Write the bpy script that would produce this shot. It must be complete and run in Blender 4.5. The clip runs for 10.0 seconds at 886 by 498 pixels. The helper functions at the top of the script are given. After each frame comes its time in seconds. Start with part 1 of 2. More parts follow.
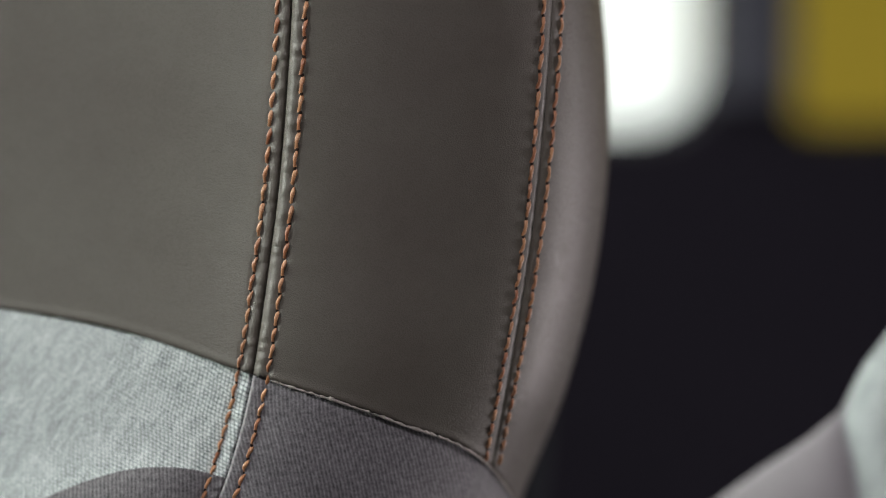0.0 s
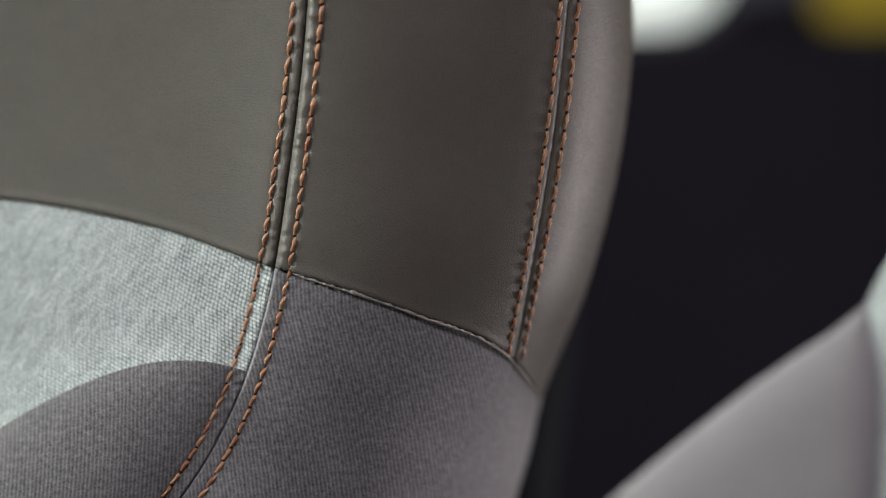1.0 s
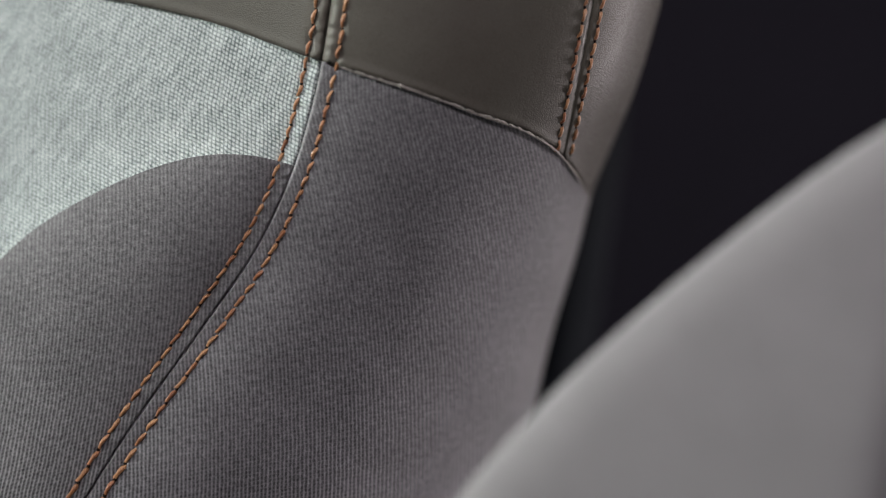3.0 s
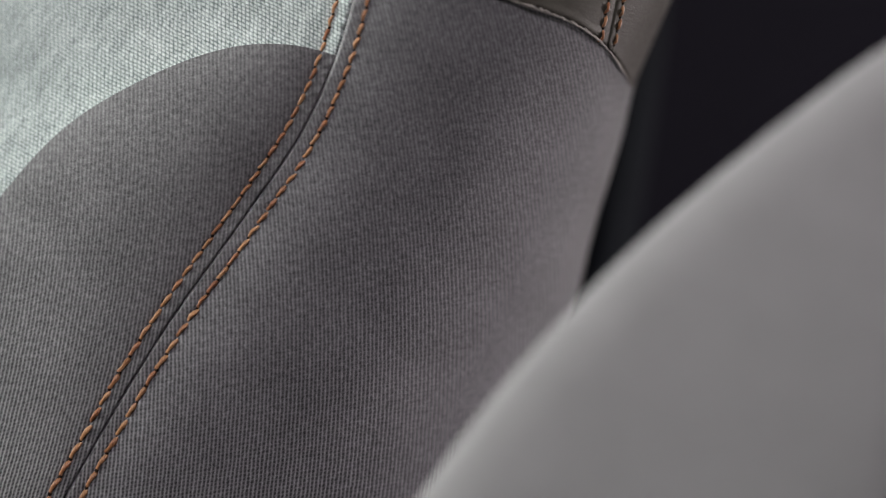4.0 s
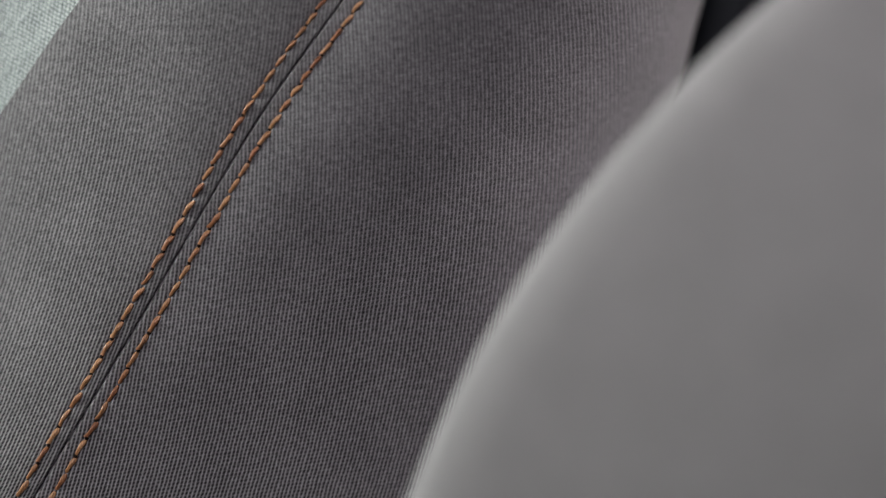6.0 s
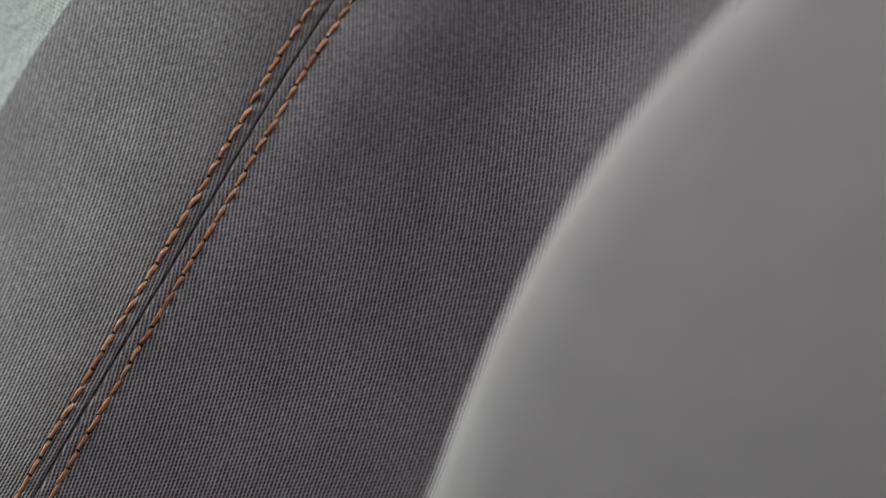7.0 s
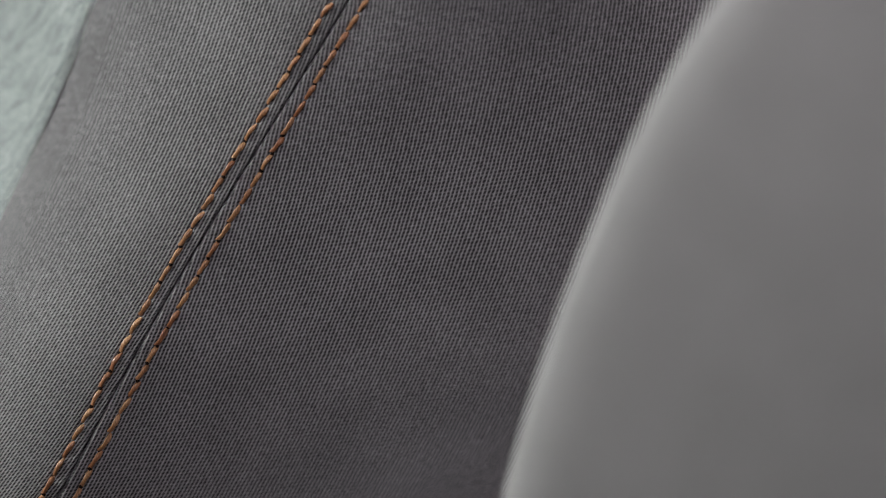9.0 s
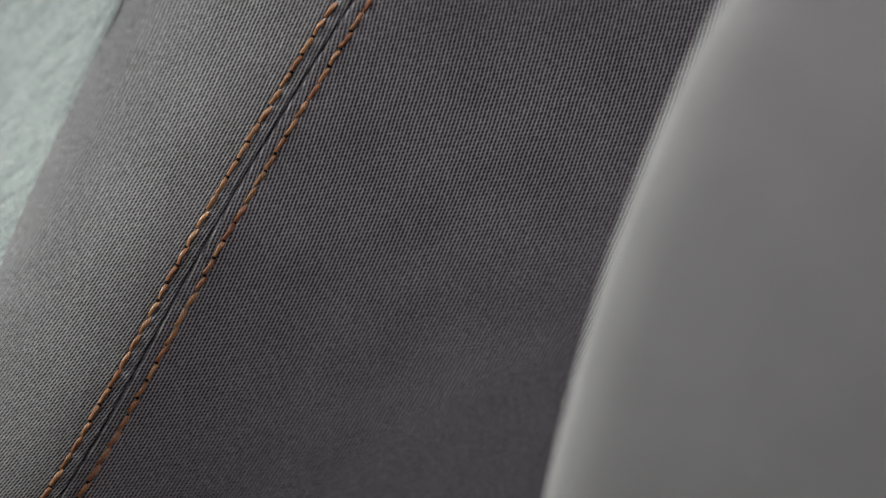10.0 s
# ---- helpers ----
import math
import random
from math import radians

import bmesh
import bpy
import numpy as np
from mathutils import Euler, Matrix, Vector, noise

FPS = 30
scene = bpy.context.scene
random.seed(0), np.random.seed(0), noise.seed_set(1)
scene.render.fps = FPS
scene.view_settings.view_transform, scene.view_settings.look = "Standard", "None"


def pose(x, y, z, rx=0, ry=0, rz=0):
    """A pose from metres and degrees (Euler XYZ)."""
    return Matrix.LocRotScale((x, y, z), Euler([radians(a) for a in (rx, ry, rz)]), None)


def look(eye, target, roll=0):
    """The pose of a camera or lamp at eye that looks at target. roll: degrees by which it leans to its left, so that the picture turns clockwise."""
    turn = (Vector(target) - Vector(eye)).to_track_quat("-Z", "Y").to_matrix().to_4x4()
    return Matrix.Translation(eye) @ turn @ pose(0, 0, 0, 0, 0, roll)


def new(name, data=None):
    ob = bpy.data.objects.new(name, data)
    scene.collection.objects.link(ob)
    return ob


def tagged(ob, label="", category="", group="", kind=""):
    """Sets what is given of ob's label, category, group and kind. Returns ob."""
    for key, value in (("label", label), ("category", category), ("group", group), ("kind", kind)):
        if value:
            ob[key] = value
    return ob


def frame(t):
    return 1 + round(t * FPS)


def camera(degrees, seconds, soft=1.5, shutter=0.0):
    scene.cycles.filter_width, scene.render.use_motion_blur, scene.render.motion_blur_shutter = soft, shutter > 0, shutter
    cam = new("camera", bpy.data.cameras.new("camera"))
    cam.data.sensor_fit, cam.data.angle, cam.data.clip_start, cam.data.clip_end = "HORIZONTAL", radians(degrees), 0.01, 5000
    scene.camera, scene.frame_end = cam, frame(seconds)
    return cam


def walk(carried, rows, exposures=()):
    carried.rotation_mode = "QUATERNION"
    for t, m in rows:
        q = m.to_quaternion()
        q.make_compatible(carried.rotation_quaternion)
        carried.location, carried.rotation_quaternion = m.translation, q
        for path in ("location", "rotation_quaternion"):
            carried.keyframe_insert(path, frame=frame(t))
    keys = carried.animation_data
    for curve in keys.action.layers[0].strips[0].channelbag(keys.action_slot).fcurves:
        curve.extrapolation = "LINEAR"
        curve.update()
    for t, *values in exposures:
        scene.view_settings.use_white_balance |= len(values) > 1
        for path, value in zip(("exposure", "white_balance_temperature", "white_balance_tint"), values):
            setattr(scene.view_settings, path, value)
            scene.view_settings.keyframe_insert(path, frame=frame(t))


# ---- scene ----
# ---------------------------------------------------------------- camera
cam = camera(16.0, 10.0, 1.0)
cam.data.dof.use_dof = True
cam.data.dof.focus_distance = 0.945
cam.data.dof.aperture_fstop = 2.5
# seconds, x, y, z, pitch, yaw, lean
ROWS = [
    (0.0, 0.00374, -0.01741, 1.19910, -11.148, -2.800, -0.031),
    (0.5, 0.00362, -0.01520, 1.19742, -12.015, -2.628, -0.029),
    (1.0, 0.00341, -0.01303, 1.19559, -12.937, -2.413, -0.043),
    (1.5, 0.00324, -0.01089, 1.19375, -13.819, -2.230, 0.017),
    (2.0, 0.00302, -0.00881, 1.19174, -14.768, -2.033, -0.039),
    (2.5, 0.00280, -0.00671, 1.18990, -15.558, -1.841, 0.032),
    (2.7, 0.00269, -0.00598, 1.18918, -15.867, -1.754, -0.014),
    (3.8, 0.00162, -0.00216, 1.18477, -17.770, -1.008, -0.069),
    (4.0, 0.00138, -0.00150, 1.18388, -18.154, -0.855, 0.002),
    (4.5, 0.00075, -0.00072, 1.18199, -19.057, -0.459, -0.078),
    (5.0, -0.00000, 0.00000, 1.18000, -20.000, 0.000, -0.000),
    (5.5, -0.00077, 0.00072, 1.17810, -20.871, 0.465, -0.110),
    (5.7, -0.00110, 0.00113, 1.17719, -21.264, 0.664, 0.026),
    (7.0, -0.00337, 0.00399, 1.17204, -23.277, 1.971, -0.104),
    (7.5, -0.00430, 0.00430, 1.17033, -24.035, 2.503, -0.060),
    (8.0, -0.00528, 0.00463, 1.16874, -24.723, 3.065, -0.004),
    (8.5, -0.00634, 0.00492, 1.16711, -25.418, 3.668, 0.030),
    (9.0, -0.00748, 0.00497, 1.16507, -26.343, 4.324, 0.128),
    (9.5, -0.00848, 0.00479, 1.16340, -27.134, 4.906, 0.173),
    (10.0, -0.00958, 0.00449, 1.16157, -28.017, 5.559, 0.195),
]
walk(cam, [(t, pose(x, y, z, 90 + pitch, 0, yaw) @ pose(0, 0, 0, 0, 0, -lean)) for t, x, y, z, pitch, yaw, lean in ROWS])

# ---------------------------------------------------------------- light
scene.view_settings.exposure = 0.0
world = bpy.data.worlds.new("sky")
scene.world = world
world.use_nodes = True
wn = world.node_tree
sky = wn.nodes.new("ShaderNodeTexSky")
sky.sky_type = "NISHITA"
sky.sun_disc = False
sky.sun_elevation, sky.sun_rotation = radians(40), radians(200)
wn.links.new(sky.outputs[0], wn.nodes["Background"].inputs[0])
wn.nodes["Background"].inputs[1].default_value = 0.08


def area_lamp(name, eye, target, size_x, size_y, power, colour, spread=100):
    data = bpy.data.lights.new(name, "AREA")
    data.shape, data.size, data.size_y, data.energy, data.color = "RECTANGLE", size_x, size_y, power, colour
    data.spread = radians(spread)
    ob = new(name, data)
    ob.matrix_world = look(eye, target)
    return ob


# Added lamps in unseen openings: daylight from left and right, a frontal fill above
area_lamp("daylight_side_window", (-1.46, 0.98, 1.40), (-0.1, 0.9, 0.9), 1.0, 0.66, 21.0, (0.95, 1.0, 0.93))
area_lamp("front_fill_roof", (0.0, 0.2, 2.04), (0.0, 0.9, 1.29), 0.9, 0.5, 2.15, (0.99, 0.92, 0.96), 52)
area_lamp("rim_daylight_right", (1.46, 1.22, 0.66), (0.1, 0.9, 0.95), 0.5, 0.7, 6.5, (1.0, 0.9, 0.92))

# ---------------------------------------------------------------- materials


class Mat:
    """A node material with short calls."""

    def __init__(self, name, rough=0.6, metal=0.0, sheen=0.0, spec=0.5):
        self.m = bpy.data.materials.new(name)
        self.m.use_nodes = True
        self.t = self.m.node_tree
        self.b = self.t.nodes["Principled BSDF"]
        self.b.inputs["Roughness"].default_value = rough
        self.b.inputs["Metallic"].default_value = metal
        self.b.inputs["Sheen Weight"].default_value = sheen
        self.b.inputs["Specular IOR Level"].default_value = spec

    def n(self, kind, **ins):
        node = self.t.nodes.new("ShaderNode" + kind)
        for k, v in ins.items():
            self.put(node.inputs[k.replace("_", " ")], v)
        return node

    def put(self, socket, v):
        if isinstance(v, bpy.types.NodeSocket):
            self.t.links.new(v, socket)
        else:
            socket.default_value = v

    def math(self, op, a, b=0.0, c=0.0):
        node = self.t.nodes.new("ShaderNodeMath")
        node.operation = op
        for i, v in enumerate((a, b, c)):
            self.put(node.inputs[i], v)
        return node.outputs[0]

    def mix(self, f, a, b):
        node = self.t.nodes.new("ShaderNodeMix")
        node.data_type = "RGBA"
        self.put(node.inputs[0], f)
        self.put(node.inputs[6], a)
        self.put(node.inputs[7], b)
        return node.outputs[2]

    def uv(self):
        return self.n("UVMap").outputs[0]

    def noise(self, vec, scale, detail=3.0, rough=0.5):
        return self.n("TexNoise", Vector=vec, Scale=scale, Detail=detail, Roughness=rough).outputs["Fac"]

    def ramp(self, f, lo, hi):
        node = self.n("MapRange", Value=f)
        node.inputs[1].default_value, node.inputs[2].default_value = lo, hi
        return node.outputs[0]

    def bump(self, height, strength, distance):
        node = self.n("Bump", Strength=strength, Distance=distance, Height=height)
        self.put(self.b.inputs["Normal"], node.outputs[0])

    def colour(self, c):
        self.put(self.b.inputs["Base Color"], c)


def rgb(r, g, b):
    return (r, g, b, 1.0)


def leather(name, a, b):
    """Fine-grained leather: pebbles about half a millimetre across, with glossier worn tops."""
    m = Mat(name, 0.42, spec=0.5)
    v = m.uv()
    big, blotch, fine = m.noise(v, 22, 4), m.noise(v, 160, 4, 0.6), m.noise(v, 2600, 3)
    cells = m.n("TexVoronoi", Vector=v, Scale=2600.0).outputs["Distance"]
    pebble = m.math("POWER", m.math("MINIMUM", m.math("MULTIPLY", cells, 1.3), 1.0), 1.5)
    tone = m.math("ADD", m.math("MULTIPLY", big, 0.5), m.math("MULTIPLY_ADD", blotch, 0.3, m.math("MULTIPLY", fine, 0.2)))
    m.colour(m.mix(m.ramp(m.math("MULTIPLY_ADD", pebble, -0.10, tone), 0.28, 0.66), a, b))
    m.put(m.b.inputs["Roughness"], m.math("MULTIPLY_ADD", pebble, 0.25, m.math("MULTIPLY_ADD", blotch, 0.25, 0.24)))
    m.bump(m.math("SUBTRACT", m.math("MULTIPLY", fine, 0.6), pebble), 0.38, 0.0002)
    return m.m


def knit(name, dark, light, px, py, slant=0.0, mottle=0.25, sheen=0.15, depth=0.0003, stagger=-0.17):
    """Fine warp-knit cloth: thin pale wales px metres apart, with a dark pit every py metres between them."""
    m = Mat(name, 0.85, sheen=sheen, spec=0.2)
    v = m.uv()
    sep = m.n("SeparateXYZ", Vector=v)
    wob = m.math("MULTIPLY_ADD", m.noise(v, 120, 2), 0.0006, -0.0003)
    jit = m.math("MULTIPLY_ADD", m.noise(v, 900, 1), 0.0006, -0.0003)
    x = m.math("ADD", m.math("MULTIPLY_ADD", sep.outputs[1], slant, sep.outputs[0]), m.math("ADD", wob, m.math("MULTIPLY", jit, 0.6)))
    y = m.math("ADD", sep.outputs[1], m.math("ADD", wob, jit))
    k = m.math("DIVIDE", x, px)
    row = m.math("MULTIPLY_ADD", k, stagger, m.math("DIVIDE", y, py))
    rib = m.math("POWER", m.math("ABSOLUTE", m.math("SINE", m.math("MULTIPLY", k, math.pi))), 2.6)
    pit = m.math("POWER", m.math("ABSOLUTE", m.math("SINE", m.math("MULTIPLY", row, math.pi))), 0.8)
    tight = m.ramp(sep.outputs[1], 0.06, -0.14)
    part_pit = m.math("MULTIPLY_ADD", tight, 0.34, 0.36)
    h = m.math("SUBTRACT", 1.0, m.math("MULTIPLY", m.math("SUBTRACT", 1.0, rib), m.math("ADD", m.math("MULTIPLY", pit, part_pit), m.math("SUBTRACT", 1.0, part_pit))))
    h = m.math("MULTIPLY_ADD", m.math("SUBTRACT", h, 0.45), m.math("MULTIPLY_ADD", tight, 0.70, 0.18), 0.45)
    fuzz = m.math("MULTIPLY_ADD", m.noise(v, 620, 2), 0.5, m.math("MULTIPLY", m.noise(v, 1900, 3, 0.7), 0.6))
    cloud = m.noise(v, 45, 4)
    f = m.math("ADD", h, m.math("MULTIPLY_ADD", fuzz, 0.9, m.math("MULTIPLY_ADD", cloud, mottle, -0.45 - mottle / 2)))
    m.colour(m.mix(m.math("POWER", m.ramp(f, 0.10, 1.10), 1.6), dark, light))
    m.bump(m.math("ADD", h, m.math("MULTIPLY", fuzz, 0.5)), 0.6, depth)
    return m.m


def melange(name, dark, light):
    """Light two-tone woven cloth: staggered yarn floats with pale slanting streaks."""
    m = Mat(name, 0.9, sheen=0.2, spec=0.2)
    v = m.uv()
    turned = m.n("Mapping", Vector=v)
    turned.inputs["Rotation"].default_value = (0, 0, radians(36))
    mp = m.n("Mapping", Vector=turned.outputs[0])
    mp.inputs["Scale"].default_value = (1, 0.2, 1)
    streak = m.noise(mp.outputs[0], 330, 4, 0.65)
    slub = m.noise(mp.outputs[0], 900, 2, 0.5)
    grain = m.noise(v, 1000, 4, 0.7)
    sep = m.n("SeparateXYZ", Vector=v)
    wob = m.math("MULTIPLY_ADD", m.noise(v, 160, 2), 0.0010, -0.0005)
    k = m.math("DIVIDE", m.math("MULTIPLY_ADD", sep.outputs[1], -0.20, m.math("ADD", wob, sep.outputs[0])), 0.00118)
    row = m.math("MULTIPLY_ADD", k, 0.5, m.math("DIVIDE", m.math("ADD", sep.outputs[1], wob), 0.00122))
    a = m.math("ABSOLUTE", m.math("SINE", m.math("MULTIPLY", k, math.pi)))
    b = m.math("ABSOLUTE", m.math("SINE", m.math("MULTIPLY", row, math.pi)))
    w = m.math("POWER", m.math("MULTIPLY", a, b), 0.6)
    f = m.math("ADD", m.math("MULTIPLY", streak, 0.5), m.math("MULTIPLY_ADD", grain, 1.0, m.math("MULTIPLY_ADD", slub, 0.30, m.math("MULTIPLY", w, 0.48))))
    m.colour(m.mix(m.ramp(f, 0.88, 1.60), dark, light))
    m.bump(m.math("ADD", w, m.math("MULTIPLY", grain, 0.6)), 0.6, 0.00035)
    return m.m


def plain(name, c, rough, var=0.2, scale=60.0, bump=0.1, metal=0.0, spec=0.5):
    m = Mat(name, rough, metal, spec=spec)
    v = m.n("TexCoord").outputs["Object"]
    f = m.noise(v, scale, 4)
    m.colour(m.mix(f, rgb(*[x * (1 - var) for x in c]), rgb(*[x * (1 + var) for x in c])))
    m.bump(m.noise(v, scale * 20, 2), bump, 0.0005)
    return m.m


def thread(name):
    m = Mat(name, 0.38, sheen=0.1, spec=0.5)
    v = m.n("TexCoord").outputs["Object"]
    w = m.n("TexWave", Vector=v, Scale=900.0, Distortion=1.0)
    w.bands_direction = "DIAGONAL"
    tint = m.n("ObjectInfo").outputs["Random"]
    c = m.mix(tint, rgb(0.24, 0.088, 0.036), rgb(0.40, 0.21, 0.098))
    m.colour(m.mix(m.math("MULTIPLY", w.outputs["Fac"], 0.5), c, rgb(0.16, 0.05, 0.02)))
    m.bump(w.outputs["Fac"], 0.3, 0.0001)
    return m.m


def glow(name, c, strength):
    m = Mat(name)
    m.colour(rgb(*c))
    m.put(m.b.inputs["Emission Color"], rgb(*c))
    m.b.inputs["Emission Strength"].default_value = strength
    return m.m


LEATHER = leather("taupe_leather", rgb(0.049, 0.0405, 0.0325), rgb(0.075, 0.069, 0.056))
KNIT = knit("charcoal_knit", rgb(0.009, 0.008, 0.010), rgb(0.42, 0.403, 0.43), 0.00120, 0.00122, 0.04, sheen=0.55)
KNIT_LEFT = knit("charcoal_knit_cross", rgb(0.009, 0.008, 0.010), rgb(0.40, 0.386, 0.402), 0.00118, 0.00122, -0.16, sheen=0.3, stagger=-0.3)
MELANGE = melange("pale_melange", rgb(0.11, 0.132, 0.132), rgb(0.68, 0.735, 0.722))
THREAD = thread("rust_thread")
# Near-black brown for the shade in the needle holes.
SHADE_BROWN = plain("needle_hole_shade", (0.018, 0.010, 0.007), 0.9, 0.3, 900.0, 0.4, spec=0.1)
# Paler than the leather: the light on the turned lip is in this colour.
LIT_LIP = plain("lit_leather_lip", (0.24, 0.22, 0.20), 0.5, 0.35, 900.0, 0.4)
SHELL = plain("black_plastic", (0.0125, 0.0145, 0.0175), 0.85, bump=0.2, spec=0.03)
GREY = knit("grey_knit", rgb(0.20, 0.190, 0.198), rgb(0.47, 0.446, 0.466), 0.00135, 0.0012)
TRIM = plain("dark_trim", (0.0105, 0.0088, 0.0145), 0.85, spec=0.15)
CARPET = plain("dark_carpet", (0.015, 0.013, 0.016), 0.95, 0.4, 200.0, 0.6)
PILLAR = plain("slate_trim", (0.05, 0.052, 0.07), 0.7, 0.15, 40.0)
WHITE_SKY = glow("bright_daylight", (0.93, 1.0, 0.94), 1.0)
TINTED = Mat("tinted_glass", 0.05)
TINTED.colour(rgb(0.12, 0.13, 0.13))
TINTED.b.inputs["Transmission Weight"].default_value = 1.0
TINTED = TINTED.m
# No lamp: the emission stands for daylight falling on the panel.
YELLOW_GLOW = glow("glowing_yellow_panel", (0.21, 0.155, 0.014), 0.8)

# ---------------------------------------------------------------- seat geometry
# The front plane of the seat: origin, across, up the backrest, and out of it.
Q0 = Vector((0.0, 0.8833, 0.8585))
U, V, W = Vector((1, 0, 0)), Vector((0, 0.22495, 0.97437)), Vector((0, -0.97437, 0.22495))
LEFT, TOP, BOTTOM = -0.36, 0.33, -0.62


def spline(knots):
    """A smooth function through (position, value) knots, straight beyond its ends."""
    xs = np.array([k[0] for k in knots], float)
    ys = np.array([k[1] for k in knots], float)
    d = np.diff(ys) / np.diff(xs)
    g = np.concatenate([[d[0]], (d[:-1] + d[1:]) / 2, [d[-1]]])

    def f(x):
        x = np.asarray(x, float)
        i = np.clip(np.searchsorted(xs, x) - 1, 0, len(xs) - 2)
        h = xs[i + 1] - xs[i]
        s = np.clip((x - xs[i]) / h, 0, 1)
        y = ys[i] * (1 + 2 * s) * (1 - s) ** 2 + h * g[i] * s * (1 - s) ** 2 + ys[i + 1] * s * s * (3 - 2 * s) + h * g[i + 1] * s * s * (s - 1)
        return y + np.where(x < xs[0], (x - xs[0]) * g[0], 0) + np.where(x > xs[-1], (x - xs[-1]) * g[-1], 0)

    return f


def slope(f, x):
    return (f(x + 0.0005) - f(x - 0.0005)) / 0.001


# across-position of the main seam, the outer seam and the outline, by height
seam_a = spline([(-0.62, -0.46), (-0.235, -0.2090), (-0.134, -0.1540), (-0.055, -0.1073), (0.009, -0.0690), (0.0441, -0.0438), (0.066, -0.0286), (0.0878, -0.0180), (0.105, -0.0124), (0.1217, -0.0084), (0.1469, -0.0043), (0.1845, 0.0007), (0.2359, 0.0047), (0.33, 0.008)])
seam_b = spline([(0.05, 0.053), (0.0932, 0.0632), (0.1547, 0.0754), (0.2011, 0.0811), (0.2355, 0.0838), (0.33, 0.086)])
outline = spline([(-0.62, -0.22), (-0.4, -0.09), (-0.2, 0.0), (-0.08, 0.035), (0.0053, 0.052), (0.0359, 0.0588), (0.0668, 0.0680), (0.0816, 0.0716), (0.0965, 0.0778), (0.1119, 0.0845), (0.13, 0.0902), (0.147, 0.0945), (0.1717, 0.0985), (0.1957, 0.1003), (0.2354, 0.0985), (0.33, 0.085)])
# spacing of the stitches, by height
stitch_pitch = spline([(-0.25, 0.0066), (-0.1, 0.0064), (0.0, 0.0058), (0.05, 0.0048), (0.08, 0.0043), (0.11, 0.0043), (0.13, 0.0046), (0.16, 0.0054), (0.25, 0.0057)])
# distance of the stitch rows from the main seam, by height
stitch_row = spline([(-0.25, 0.0045), (-0.10, 0.0044), (-0.04, 0.0043), (0.03, 0.0045), (0.09, 0.0046), (0.13, 0.0044), (0.25, 0.0043)])
# height of the leather's lower edge and of the lower cloth's upper edge, by across-position
leather_edge = spline([(-0.36, 0.165), (-0.0841, 0.1426), (-0.0435, 0.1346), (-0.013, 0.1239), (-0.0028, 0.1207), (0.0346, 0.1078), (0.0619, 0.0948), (0.0675, 0.0876), (0.0725, 0.0785)])
cloth_edge = spline([(-0.36, -0.56), (-0.2293, -0.1636), (-0.1905, -0.0788), (-0.1663, -0.0222), (-0.1397, 0.0192), (-0.1237, 0.0411), (-0.1, 0.0680), (-0.0748, 0.0840), (-0.0486, 0.0936), (-0.0316, 0.0945), (-0.0181, 0.0919), (0.0, 0.086)])


hollow = spline([(-0.62, 0.05), (-0.3, 0.054), (-0.26, 0.047), (-0.22, 0.038), (-0.18, 0.0275), (-0.14, 0.0165), (-0.10, 0.0085), (-0.06, 0.004), (0.0, 0.002), (0.06, -0.001), (0.10, 0.002), (0.13, 0.005), (0.16, 0.007), (0.33, 0.027)])


# how much the bolster turns away beyond the main seam, by height
turn_away = spline([(-0.62, 0.05), (-0.24, 0.05), (-0.19, 0.04), (-0.14, 0.04), (-0.10, 0.06), (-0.04, 0.22), (0.03, 0.33), (0.06, 0.28), (0.10, 0.12), (0.13, 0.05), (0.16, 0.04), (0.33, 0.04)])


def smooth(x):
    x = np.clip(x, 0, 1)
    return x * x * (3 - 2 * x)


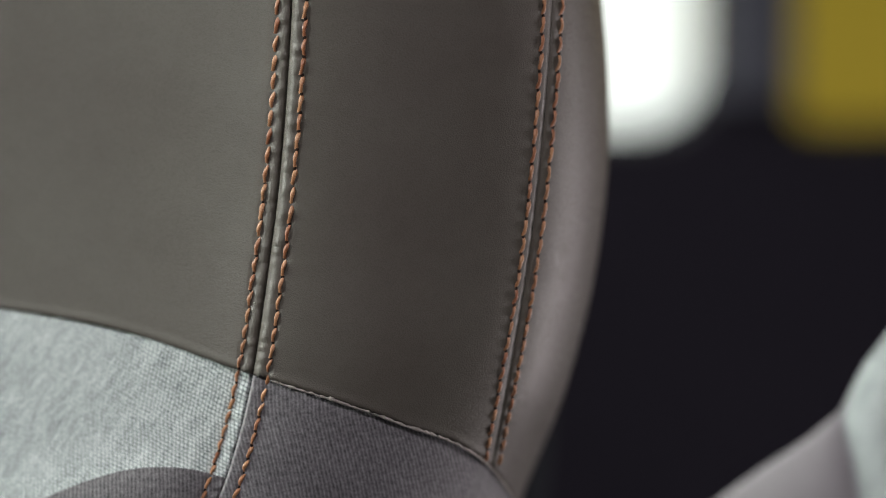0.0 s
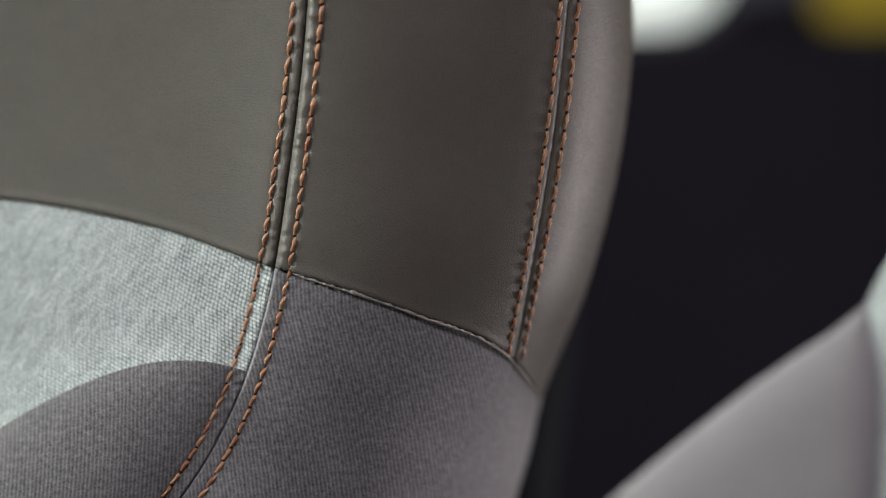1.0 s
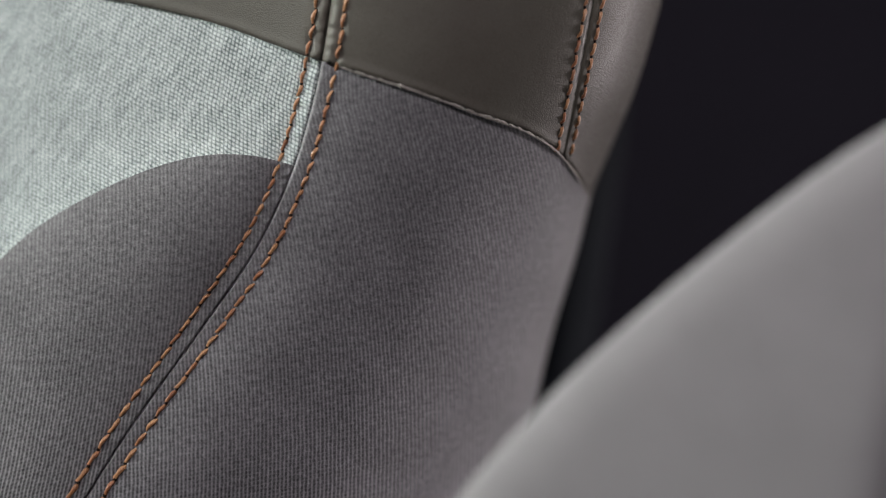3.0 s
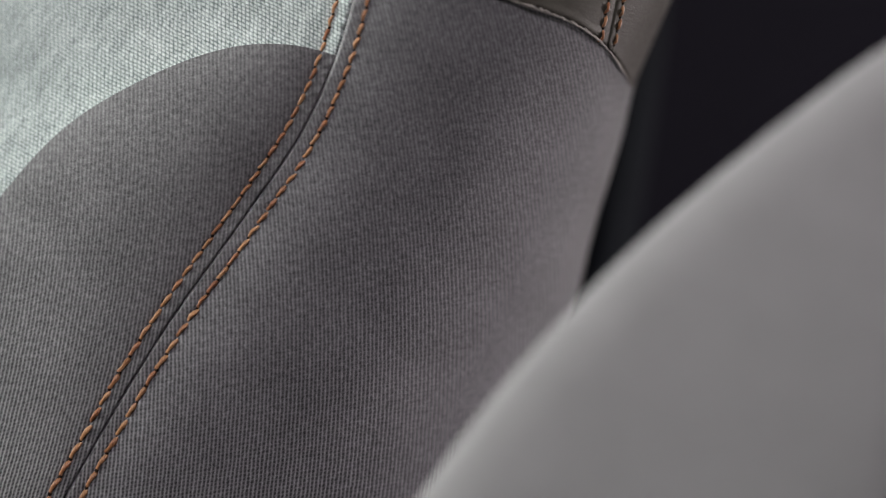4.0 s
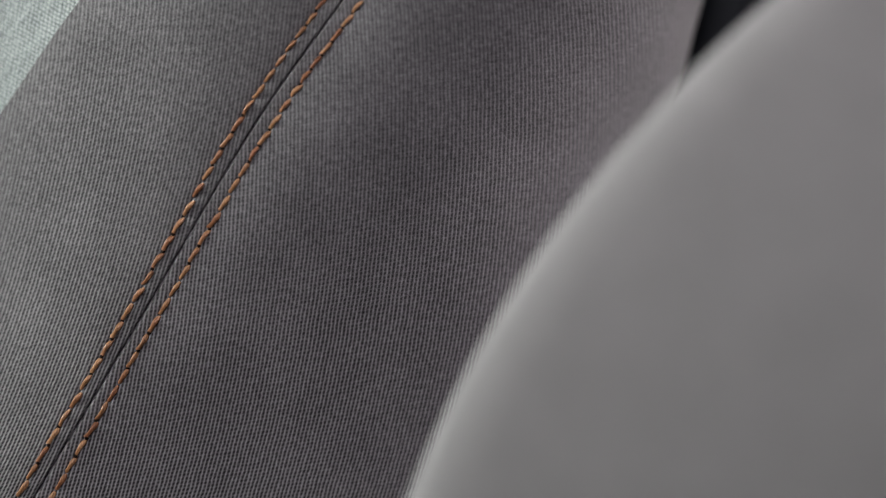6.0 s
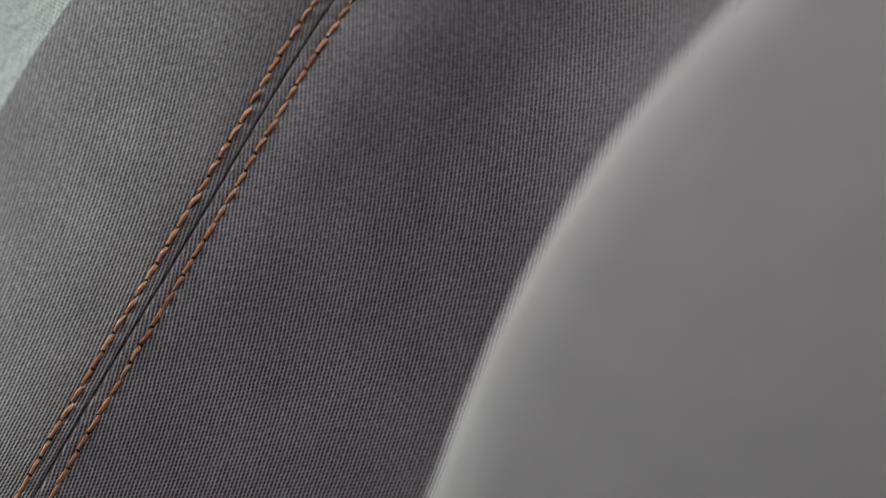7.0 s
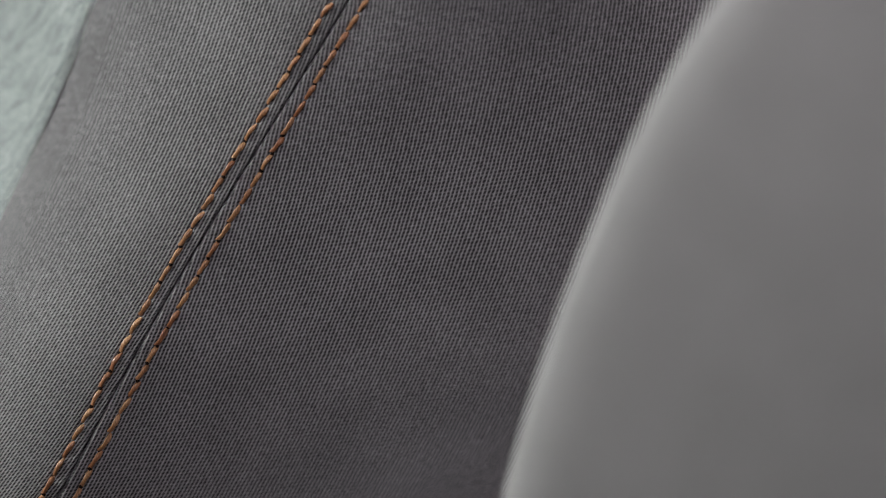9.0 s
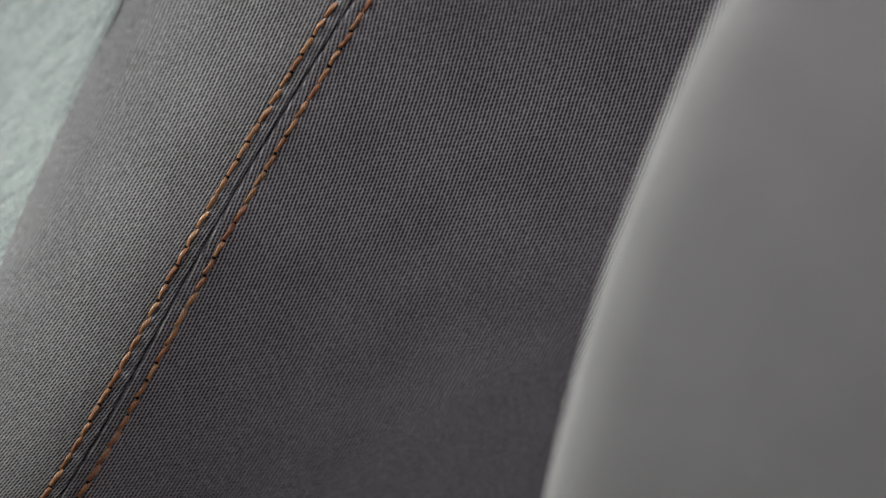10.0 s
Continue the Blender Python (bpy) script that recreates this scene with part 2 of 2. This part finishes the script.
def relief(u, v, side):
    """How far the padding stands out of the front plane; side: left or right of the main seam."""
    a = seam_a(v)
    d = (u - a) / np.sqrt(1 + slope(seam_a, v) ** 2)
    low = (v - leather_edge(u)) / np.sqrt(1 + slope(leather_edge, u) ** 2)
    if side == "right":
        s = np.clip((u - a) / (outline(v) - a), 0, 1)
        w = -0.055 * (1 - np.sqrt(np.clip(1 - s ** (4.5 + 2.5 * smooth((v - 0.05) / 0.07)), 0, 1))) + (0.014 + 0.018 * smooth((v - 0.06) / 0.06)) * s * (1 - s) ** 2
        b = (u - seam_b(v)) / np.sqrt(1 + slope(seam_b, v) ** 2)
        on = low > -0.002
        w += np.where(on, -0.0010 * np.exp(-((b / 0.0006) ** 2)) - 0.0003 * np.exp(-((b / 0.005) ** 2)), 0)
    else:
        e = (cloth_edge(u) - v) / np.sqrt(1 + slope(cloth_edge, u) ** 2)
        w = -0.048 * (1 - np.exp(-((d / 0.075) ** 2))) - np.where(low > 0, 0.115, 0.08 - 0.17 * smooth((-0.06 - v) / 0.12)) * np.abs(d)
        if side == "insert" or np.all(low > -0.0005):
            flank = -0.36 * np.abs(d) - 0.0070 * (1 - np.exp(-np.abs(d) / 0.03))
            w += (flank - w) * smooth((v - 0.075) / 0.03)
        step = np.where(e > 0, -0.003 * np.exp(-np.abs(e) / 0.005), -0.004 + 0.001 * (1 - np.exp(-np.abs(e) / 0.008)))
        if side == "insert":
            step = -0.0045 + 0 * e
        w += np.where(low < 0, step, -0.003)
    d = np.abs(d)
    w += -0.0015 * np.exp(-((d / 0.0004) ** 2)) - 0.0004 * np.exp(-(((d - stitch_row(v)) / 0.0009) ** 2))
    puff = 0.0012 + 0.0042 * np.exp(-(((v - 0.02) / 0.06) ** 2)) if side == "right" else 0.0008 + np.where(low > 0, 0, 0.0150) * np.exp(-(((v - 0.06) / 0.055) ** 2))
    w += puff * (1 - np.exp(-np.maximum(d - 0.0045, 0) / (0.018 if side == "right" else 0.042)))
    if side == "right":
        w -= (1 - np.exp(-d / 0.035)) * (0.002 * np.clip((-0.02 - v) / 0.12, 0, 1) + 0.008 * smooth((-0.14 - v) / 0.12))
        w -= (0.19 * smooth((-0.04 - v) / 0.07) + 0.25 * smooth((-0.10 - v) / 0.10)) * 0.048 * (1 - np.exp(-((d / 0.048) ** 1.2)))
        w -= turn_away(v) * d * d / (d + 0.05)
        w -= 4.5 * np.maximum(d - 0.045, 0) ** 2 * smooth((v + 0.08) / 0.08) * smooth((0.12 - v) / 0.05)
    w += hollow(v)
    w -= np.where(low > 0, 0.0012, 0.0) * np.exp(-((d / 0.0011) ** 2))
    # the covers pucker between the stitches and the seam's lips are uneven
    phase = 2 * math.pi * v / stitch_pitch(v) + (0.0 if side == "right" else 1.9)
    w += 0.00022 * np.cos(phase) * np.exp(-(((d - 0.0030) / 0.0022) ** 2))
    ragged = np.sin(1310 * v + 2.1 * np.sin(433 * v) + (0.0 if side == "right" else 2.4)) + 0.7 * np.sin(1830 * v + 900 * u)
    w += 0.00028 * ragged * np.exp(-((d / 0.0022) ** 2))
    w += np.where(low > 0, 0.0005 + 0.0003 * np.exp(-(((low - 0.0014) / 0.0012) ** 2)), -0.0011 * np.exp(-np.abs(low) / 0.0011))
    return w


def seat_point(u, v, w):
    # scaled about the camera's place at 5 s, so relief keeps its projected outline
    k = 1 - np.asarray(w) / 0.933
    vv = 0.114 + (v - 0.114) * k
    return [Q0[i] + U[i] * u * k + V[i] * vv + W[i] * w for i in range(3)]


def clustered(n, plainness=0.18):
    t = np.linspace(0, 1, n)
    return plainness * t + (1 - plainness) * t * t * (3 - 2 * t)


def link_mesh(name, verts, faces, material, parent, label="", uvs=None, base=None):
    me = bpy.data.meshes.new(name)
    if base is not None:
        verts = [(x - base[0], y - base[1], z - base[2]) for x, y, z in verts]
    me.from_pydata(verts, [], faces)
    if uvs is not None:
        layer = me.uv_layers.new(name="UVMap")
        loops = np.zeros(len(me.loops), np.int32)
        me.loops.foreach_get("vertex_index", loops)
        layer.data.foreach_set("uv", np.asarray(uvs, np.float32)[loops].ravel())
    me.polygons.foreach_set("use_smooth", [True] * len(me.polygons))
    me.materials.append(material)
    me.update()
    ob = new(name, me)
    ob.parent = parent
    if label:
        ob["label"] = label
    return ob


def grid_faces(n, m):
    i, j = np.meshgrid(np.arange(n - 1), np.arange(m - 1), indexing="ij")
    a = (i * m + j).ravel()
    return np.stack([a, a + m, a + m + 1, a + 1], 1).tolist()


SEAT_BASE = (0.0, 1.05, 0.0)
car_seat = new("car_seat")
car_seat.location = SEAT_BASE
tagged(car_seat, "car seat in taupe leather, pale melange and charcoal knit, rust stitching", "car seat")


def panel(name, left, right, low, high, n, m, side, material, label, warp=None, layout=None):
    """One sewn cover panel between two upright edges and two level edges, with its edge turned in."""
    s, r = np.meshgrid(clustered(n), clustered(m, 0.75), indexing="ij")
    u = left(np.zeros_like(s)) * (1 - s) + right(np.zeros_like(s)) * s
    v = np.zeros_like(s)
    for _ in range(60):
        v = 0.5 * v + 0.5 * (low(u) * (1 - r) + high(u) * r)
        u = 0.5 * u + 0.5 * (left(v) * (1 - s) + right(v) * s)
    if layout:
        u, v = layout(s, r)
    w = relief(u, v, side)
    pts = np.stack(seat_point(u, v, w), -1)
    # the turned-in rim
    rim = 0.006 * W
    cu, cv = (u, v) if warp is None else warp(u, v)
    verts = pts.reshape(-1, 3).tolist()
    uvs = np.stack([cu, cv], -1).reshape(-1, 2).tolist()
    faces = grid_faces(n, m)
    ring = [i * m for i in range(n)] + [(n - 1) * m + j for j in range(1, m)] + [i * m + m - 1 for i in range(n - 2, -1, -1)] + [j for j in range(m - 2, 0, -1)]
    start = len(verts)
    for q in ring:
        verts.append([verts[q][k] - rim[k] for k in range(3)])
        uvs.append(uvs[q])
    L = len(ring)
    for k in range(L):
        faces.append([ring[k], start + k, start + (k + 1) % L, ring[(k + 1) % L]])
    return link_mesh(name, verts, faces, material, car_seat, label, uvs, SEAT_BASE)


def const(c):
    return lambda x: np.full_like(np.asarray(x, float), c)


def wales(u, v):
    q = np.maximum(0.08 - v, -0.03)
    return u - 0.14 * q + 1.28 * q * q, v


arch_u = np.linspace(-0.42, -0.036, 900)
arch_v = np.maximum.accumulate(cloth_edge(arch_u))


def lower_layout(s, r):
    """Level rows from the arched edge to the main seam, drooping a little near the top."""
    peak = arch_v[-1]
    v = BOTTOM + (peak - BOTTOM) * (1 - (1 - r) ** 2.2)
    left = np.interp(v, arch_v, arch_u)
    straight = left * (1 - s) + seam_a(v) * s
    vv = v - (peak - cloth_edge(np.maximum(straight, arch_u[-1]))) * np.clip((v - 0.05) / (peak - 0.05), 0, 1)
    return left * (1 - s) + seam_a(vv) * s, vv


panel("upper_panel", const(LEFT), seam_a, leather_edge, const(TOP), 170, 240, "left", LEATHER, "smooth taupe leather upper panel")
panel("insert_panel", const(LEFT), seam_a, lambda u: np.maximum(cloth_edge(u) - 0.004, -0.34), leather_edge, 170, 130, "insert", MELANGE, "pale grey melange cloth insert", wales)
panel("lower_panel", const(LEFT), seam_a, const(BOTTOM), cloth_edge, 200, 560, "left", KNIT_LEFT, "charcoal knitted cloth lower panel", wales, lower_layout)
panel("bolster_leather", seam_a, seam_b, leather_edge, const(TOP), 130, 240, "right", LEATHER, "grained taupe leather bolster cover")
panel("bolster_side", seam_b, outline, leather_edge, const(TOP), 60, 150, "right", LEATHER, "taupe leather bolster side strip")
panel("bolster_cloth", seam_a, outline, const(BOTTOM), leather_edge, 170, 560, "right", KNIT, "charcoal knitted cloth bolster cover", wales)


def edge_fold(us, radius):
    """The crinkled, turned lip along the leather's lower edge, its caught light painted pale."""
    rng = np.random.default_rng(5)
    n, m = len(us), 8
    crinkle = np.convolve(rng.normal(0, 1, n + 8), np.ones(3) / 3, "same")[4:-4]
    vs = leather_edge(us) + 0.00012 * crinkle
    ws = relief(us, vs + 0.0014, "right") + 0.0001 * crinkle
    verts = []
    for k in range(n):
        rad = radius * max(0.35, 1 + 0.5 * crinkle[k]) * min(1.0, 0.3 + 0.05 * k, 0.3 + 0.05 * (n - 1 - k))
        for j in range(m):
            a = 2 * math.pi * j / m
            verts.append([float(q) for q in seat_point(us[k], vs[k] + rad * math.cos(a), ws[k] - 0.0003 + rad * math.sin(a))])
    faces = [[i * m + j, i * m + (j + 1) % m, (i + 1) * m + (j + 1) % m, (i + 1) * m + j] for i in range(n - 1) for j in range(m)]
    faces += [list(range(m))[::-1], [(n - 1) * m + j for j in range(m)]]
    return link_mesh("edge_fold", verts, faces, LIT_LIP, car_seat, "crinkled leather lip, its caught light put into the pale colour", None, SEAT_BASE)


edge_fold(np.linspace(-0.003, 0.0715, 220), 0.00045)


def shell_body(name, parent, base, edge_left, edge_right, front, back, low, high, material, label, n=60, point=seat_point):
    """A closed shell with rounded sides, between two upright edges."""
    verts, prof = [], []
    for k in range(13):
        a = math.pi * k / 12
        prof.append((math.cos(a), math.sin(a)))
    mid, half = (front + back) / 2, (front - back) / 2
    for v in np.linspace(low, high, n):
        l, r = float(edge_left(v)), float(edge_right(v))
        ring = [(r - 0.012 + 0.012 * s, mid + half * c) for c, s in prof] + [(l + 0.012 - 0.012 * s, mid - half * c) for c, s in prof]
        verts += [tuple(float(q) for q in point(u, v, w)) for u, w in ring]
    m = 26
    faces = [[i * m + j, i * m + (j + 1) % m, (i + 1) * m + (j + 1) % m, (i + 1) * m + j] for i in range(n - 1) for j in range(m)]
    faces += [list(range(m))[::-1], [(n - 1) * m + j for j in range(m)]]
    return link_mesh(name, verts, faces, material, parent, label, None, base)


shell_edge = spline([(-0.9, 0.0), (-0.2, 0.035), (0.0316, 0.0718), (0.09, 0.0805), (0.1037, 0.082), (0.2, 0.085), (0.33, 0.075)])
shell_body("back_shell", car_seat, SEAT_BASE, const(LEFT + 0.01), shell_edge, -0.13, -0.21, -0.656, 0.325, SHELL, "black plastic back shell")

# ---------------------------------------------------------------- nearer seat
FRONT_BASE = (0.3, 0.75, 0.0)
front_seat = new("car_seat")
front_seat.location = FRONT_BASE
tagged(front_seat, "neighbouring car seat bolster in grey knit with a pale cloth insert", "car seat")
near_edge = spline([(-0.75, -0.12), (-0.25, -0.060), (-0.2, -0.054), (-0.175, -0.0499), (-0.15, -0.0451), (-0.125, -0.0394), (-0.1, -0.0325), (-0.075, -0.0241), (-0.05, -0.0137), (-0.025, -0.0006), (0.0, 0.0158), (0.025, 0.0362), (0.05, 0.0609), (0.075, 0.0905), (0.0944, 0.1160), (0.1127, 0.1428), (0.1197, 0.1455), (0.1323, 0.1547), (0.15, 0.174), (0.2, 0.246)])
near_seam = spline([(-0.75, 0.06), (-0.2, 0.10), (0.0255, 0.133), (0.0369, 0.1365), (0.0912, 0.1440), (0.1127, 0.1425), (0.14, 0.156), (0.2, 0.22)])


def near_relief(u, v):
    d = np.clip((u - near_edge(v)) / np.sqrt(1 + slope(near_edge, v) ** 2), 0, 1)
    q = np.clip(d / 0.014, 0, 1)
    w = 0.164 + 0.20 * d + 0.004 * np.sqrt(np.clip(1 - (1 - q) ** 2, 0, 1)) + 0.008 * (1 - np.exp(-d / 0.08))
    b = np.abs(u - near_seam(v))
    return w - 0.004 * np.exp(-b / 0.004)


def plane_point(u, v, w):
    """A point of the nearer seat, from its width, height and depth, scaled by 1.09 about the camera's place at 5 s."""
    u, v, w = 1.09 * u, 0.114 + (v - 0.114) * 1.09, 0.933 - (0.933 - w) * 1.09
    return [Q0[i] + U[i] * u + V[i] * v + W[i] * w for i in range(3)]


def near_panel(name, left, right, material, label, n, m):
    v = np.linspace(-0.72, 0.19, m)
    s, vv = np.meshgrid(clustered(n, 0.3), v, indexing="ij")
    u = left(vv) * (1 - s) + right(vv) * s
    w = near_relief(u, vv)
    if left is near_edge:
        # the edge rolls back behind the front
        u = np.concatenate([u[:1] + 0.03, u[:1] + 0.012, u[:1] + 0.003, u])
        w = np.concatenate([w[:1] - 0.05, w[:1] - 0.025, w[:1] - 0.008, w])
        vv = np.concatenate([vv[:1]] * 3 + [vv])
        n += 3
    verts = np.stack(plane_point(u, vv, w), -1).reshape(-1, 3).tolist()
    uvs = np.stack([u, vv], -1).reshape(-1, 2).tolist()
    return link_mesh(name, verts, grid_faces(n, m), material, front_seat, label, uvs, FRONT_BASE)


near_panel("bolster", near_edge, lambda v: np.maximum(near_seam(v), near_edge(v)), GREY, "soft grey knitted bolster", 60, 140)
near_panel("insert_panel", lambda v: np.maximum(near_seam(v), near_edge(v)), lambda v: np.maximum(near_seam(v), near_edge(v)) + 0.3, MELANGE, "pale grey cloth insert", 40, 140)
shell_body("back_shell", front_seat, FRONT_BASE, lambda v: near_edge(v) + 0.04, lambda v: near_edge(v) + 0.45, 0.161, 0.115, -0.80, 0.188, SHELL, "black plastic back shell", point=plane_point)

# ---------------------------------------------------------------- the car's inside


def box_mesh(name, lo, hi, material, label, category, kind="structure"):
    bm = bmesh.new()
    bmesh.ops.create_cube(bm, size=1.0)
    for p in bm.verts:
        p.co = [(a + b) / 2 + c * (b - a) for a, b, c in zip(lo, hi, p.co)]
    me = bpy.data.meshes.new(name)
    bm.to_mesh(me)
    bm.free()
    me.materials.append(material)
    return tagged(new(name, me), label, category, kind=kind)


def rounded_rect(x0, x1, z0, z1, r, n=8):
    pts = []
    for cx, cz, a0 in ((x1 - r, z1 - r, 0), (x0 + r, z1 - r, 90), (x0 + r, z0 + r, 180), (x1 - r, z0 + r, 270)):
        for k in range(n + 1):
            a = radians(a0 + 90 * k / n)
            pts.append((cx + r * math.cos(a), cz + r * math.sin(a)))
    return pts


def wall_with_windows(name, y, thick, x0, x1, z0, z1, holes, material, label):
    """An upright wall across y with rounded openings right through it."""
    bm = bmesh.new()
    edges = []
    for loop in [[(x0, z0), (x1, z0), (x1, z1), (x0, z1)]] + holes:
        vs = [bm.verts.new((x, y, z)) for x, z in loop]
        edges += [bm.edges.new((vs[i], vs[(i + 1) % len(vs)])) for i in range(len(vs))]
    bmesh.ops.triangle_fill(bm, use_beauty=True, edges=edges)
    ext = bmesh.ops.extrude_face_region(bm, geom=bm.faces[:])
    for p in ext["geom"]:
        if isinstance(p, bmesh.types.BMVert):
            p.co.y += thick
    bmesh.ops.recalc_face_normals(bm, faces=bm.faces[:])
    me = bpy.data.meshes.new(name)
    bm.to_mesh(me)
    bm.free()
    me.materials.append(material)
    return tagged(new(name, me), label, "wall", kind="structure")


def side_wall(name, x, thick, y0, y1, z0, z1, hole, material, label):
    """An upright wall along y with one opening: built across y, then turned a quarter."""
    ob = wall_with_windows(name, 0.0, thick, y0, y1, z0, z1, [hole], material, label)
    for p in ob.data.vertices:
        p.co = (x + p.co.y, p.co.x, p.co.z)
    ob.data.flip_normals()
    return ob


box_mesh("floor", (-1.5, -1.6, -0.05), (1.5, 1.62, 0.0), CARPET, "dark carpeted car floor", "floor")
# Openings in roof and side walls are unseen, cut to hold the lamps.
roof = wall_with_windows("ceiling", 0.0, 0.05, -1.5, 1.5, -1.6, 1.62, [rounded_rect(-0.5, 0.5, -0.12, 0.52, 0.06)], TRIM, "dark headliner with an unseen opening added for the fill lamp")
roof["category"] = "ceiling"
for p in roof.data.vertices:
    p.co = (p.co.x, p.co.z, 2.10 - p.co.y)
side_wall("wall_west", -1.5, 0.05, -1.6, 1.56, 0.0, 2.05, rounded_rect(0.44, 1.52, 1.03, 1.77, 0.06), TRIM, "dark trimmed side wall with an unseen opening for its lamp")
side_wall("wall_east", 1.45, 0.05, -1.6, 1.56, 0.0, 2.05, rounded_rect(0.93, 1.51, 0.28, 1.05, 0.06), TRIM, "dark trimmed side wall with an unseen opening for its lamp")
box_mesh("wall_south", (-1.45, -1.6, 0.0), (1.45, -1.55, 2.05), TRIM, "dark trimmed wall behind", "wall")
wall_with_windows("wall_north", 1.56, 0.05, -1.5, 1.5, 0.0, 2.05,
                  [rounded_rect(-0.39, 0.219, 0.9434, 1.31, 0.035), rounded_rect(0.259, 0.83, 0.9434, 1.31, 0.022)], TRIM, "black door trim with two window openings")
# Panes added out of view to keep sky light out of the openings.
box_mesh("sky_blocker_1", (-1.492, 0.45, 1.04), (-1.486, 1.51, 1.76), TINTED, "dark tinted pane, unseen, added to block sky light from the side", "window")
box_mesh("sky_blocker_2", (1.486, 0.94, 0.29), (1.492, 1.50, 1.04), TINTED, "dark tinted pane, unseen, added to block sky light from the side", "window")
box_mesh("sky_blocker_3", (-0.49, -0.11, 2.088), (0.49, 0.51, 2.094), TINTED, "dark tinted pane, unseen, added to block sky light from above", "window")
box_mesh("trim", (0.221, 1.535, 0.968), (0.256, 1.557, 2.04), PILLAR, "dark slate pillar trim between the windows", "trim")
box_mesh("backdrop", (-0.7, 1.79, 0.6), (0.238, 1.81, 1.6), WHITE_SKY, "bright overcast daylight outside the window", "backdrop")
box_mesh("backdrop", (0.238, 1.79, 0.6), (1.1, 1.81, 1.6), YELLOW_GLOW, "plain yellow panel outside the window, daylight given as its glow", "backdrop")

# ---------------------------------------------------------------- stitches


def stitch_mesh():
    """One lockstitch: two plies twisted together, arched between the needle holes."""
    rings, sides = 10, 8
    verts, faces = [], []
    for i in range(rings):
        t = i / (rings - 1)
        z = 0.00105 * math.sin(math.pi * t) ** 0.8 - 0.00078
        r = 0.00034 + 0.00014 * math.sin(math.pi * t) ** 0.7
        x = 0.0006 * (t - 0.5)
        for k in range(sides):
            a = 2 * math.pi * k / sides
            ply = r * (1 + 0.20 * math.cos(2 * a - 2 * math.pi * 1.4 * t))
            verts.append((x + ply * math.cos(a), (t - 0.5) * 0.0047, z + ply * math.sin(a)))
    for i in range(rings - 1):
        for k in range(sides):
            faces.append([i * sides + k, i * sides + (k + 1) % sides, (i + 1) * sides + (k + 1) % sides, (i + 1) * sides + k])
    faces += [list(range(sides)), [(rings - 1) * sides + k for k in range(sides)][::-1]]
    me = bpy.data.meshes.new("stitch")
    me.from_pydata(verts, [], faces)
    me.polygons.foreach_set("use_smooth", [True] * len(me.polygons))
    me.materials.append(THREAD)
    me.update()
    return me


STITCH = stitch_mesh()


def hole_shade_mesh():
    """A small dark bead that stands for the shade in a needle hole."""
    bm = bmesh.new()
    bmesh.ops.create_icosphere(bm, subdivisions=1, radius=1.0)
    for p in bm.verts:
        p.co = (0.00056 * p.co.x, 0.00060 * p.co.y, 0.00026 * p.co.z)
    me = bpy.data.meshes.new("hole_shade")
    bm.to_mesh(me)
    bm.free()
    me.polygons.foreach_set("use_smooth", [True] * len(me.polygons))
    me.materials.append(SHADE_BROWN)
    return me


HOLE_SHADE = hole_shade_mesh()




def sew(curve, sign, row, v0, v1, side, lift=0.0005, long=1.06):
    v = v0
    while v > v1:
        offset = sign * float(row(v))
        pitch = float(stitch_pitch(v))
        g = float(slope(curve, v))
        c = 1 / math.sqrt(1 + g * g)
        u = float(curve(v)) + offset * c
        vv = v - offset * g * c
        if side != "right":
            side = "insert" if float(cloth_edge(u)) < vv < float(leather_edge(u)) else "left"
        here = Vector([float(q) for q in seat_point(u, vv, float(relief(np.array(u), np.array(vv), side)))])
        u2, v2 = u + g * 0.001, vv + 0.001
        ahead = Vector([float(q) for q in seat_point(u2, v2, float(relief(np.array(u2), np.array(v2), side)))])
        e = 0.0011
        right = Vector([float(q) for q in seat_point(u + e, vv, float(relief(np.array(u + e), np.array(vv), side)))])
        left = Vector([float(q) for q in seat_point(u - e, vv, float(relief(np.array(u - e), np.array(vv), side)))])
        y = (ahead - here).normalized()
        z = (right - left).cross(y).normalized()
        x = y.cross(z)
        m = Matrix((x, y, z)).transposed().to_4x4()
        m.translation = here + z * lift + x * random.uniform(-0.00015, 0.00015) - Vector(SEAT_BASE)
        ob = new("stitch", STITCH)
        ob.parent = car_seat
        ob.matrix_basis = m @ pose(0, 0, 0, 0, random.uniform(-20, 20), random.uniform(-1, 6)) @ Matrix.Diagonal((random.uniform(1.1, 1.3) * max(1, pitch / 0.005) ** 1.1, long * pitch / 0.005, 1, 1))
        # dark bead in place of the shaded gap between two stitches
        bead = new("hole_shade", HOLE_SHADE)
        bead.parent = car_seat
        hole = m.copy()
        hole.translation = m.translation - y * pitch * 0.5 - z * (lift - 0.0001)
        bead.matrix_basis = hole @ pose(0, 0, 0, 0, 0, random.uniform(-25, 25)) @ Matrix.Diagonal((max(1, pitch / 0.005), 1, 1, 1))
        v -= pitch * c * random.uniform(0.98, 1.02)


sew(seam_a, -1, stitch_row, 0.245, -0.25, "left")
sew(seam_a, 1, stitch_row, 0.245, -0.25, "right")
outer_row = spline([(0.08, 0.0019), (0.12, 0.0023), (0.2, 0.0027), (0.25, 0.0028)])
sew(seam_b, -1, outer_row, 0.245, 0.094, "right", 0.0003)
sew(seam_b, 1, outer_row, 0.245, 0.092, "right", 0.0003)
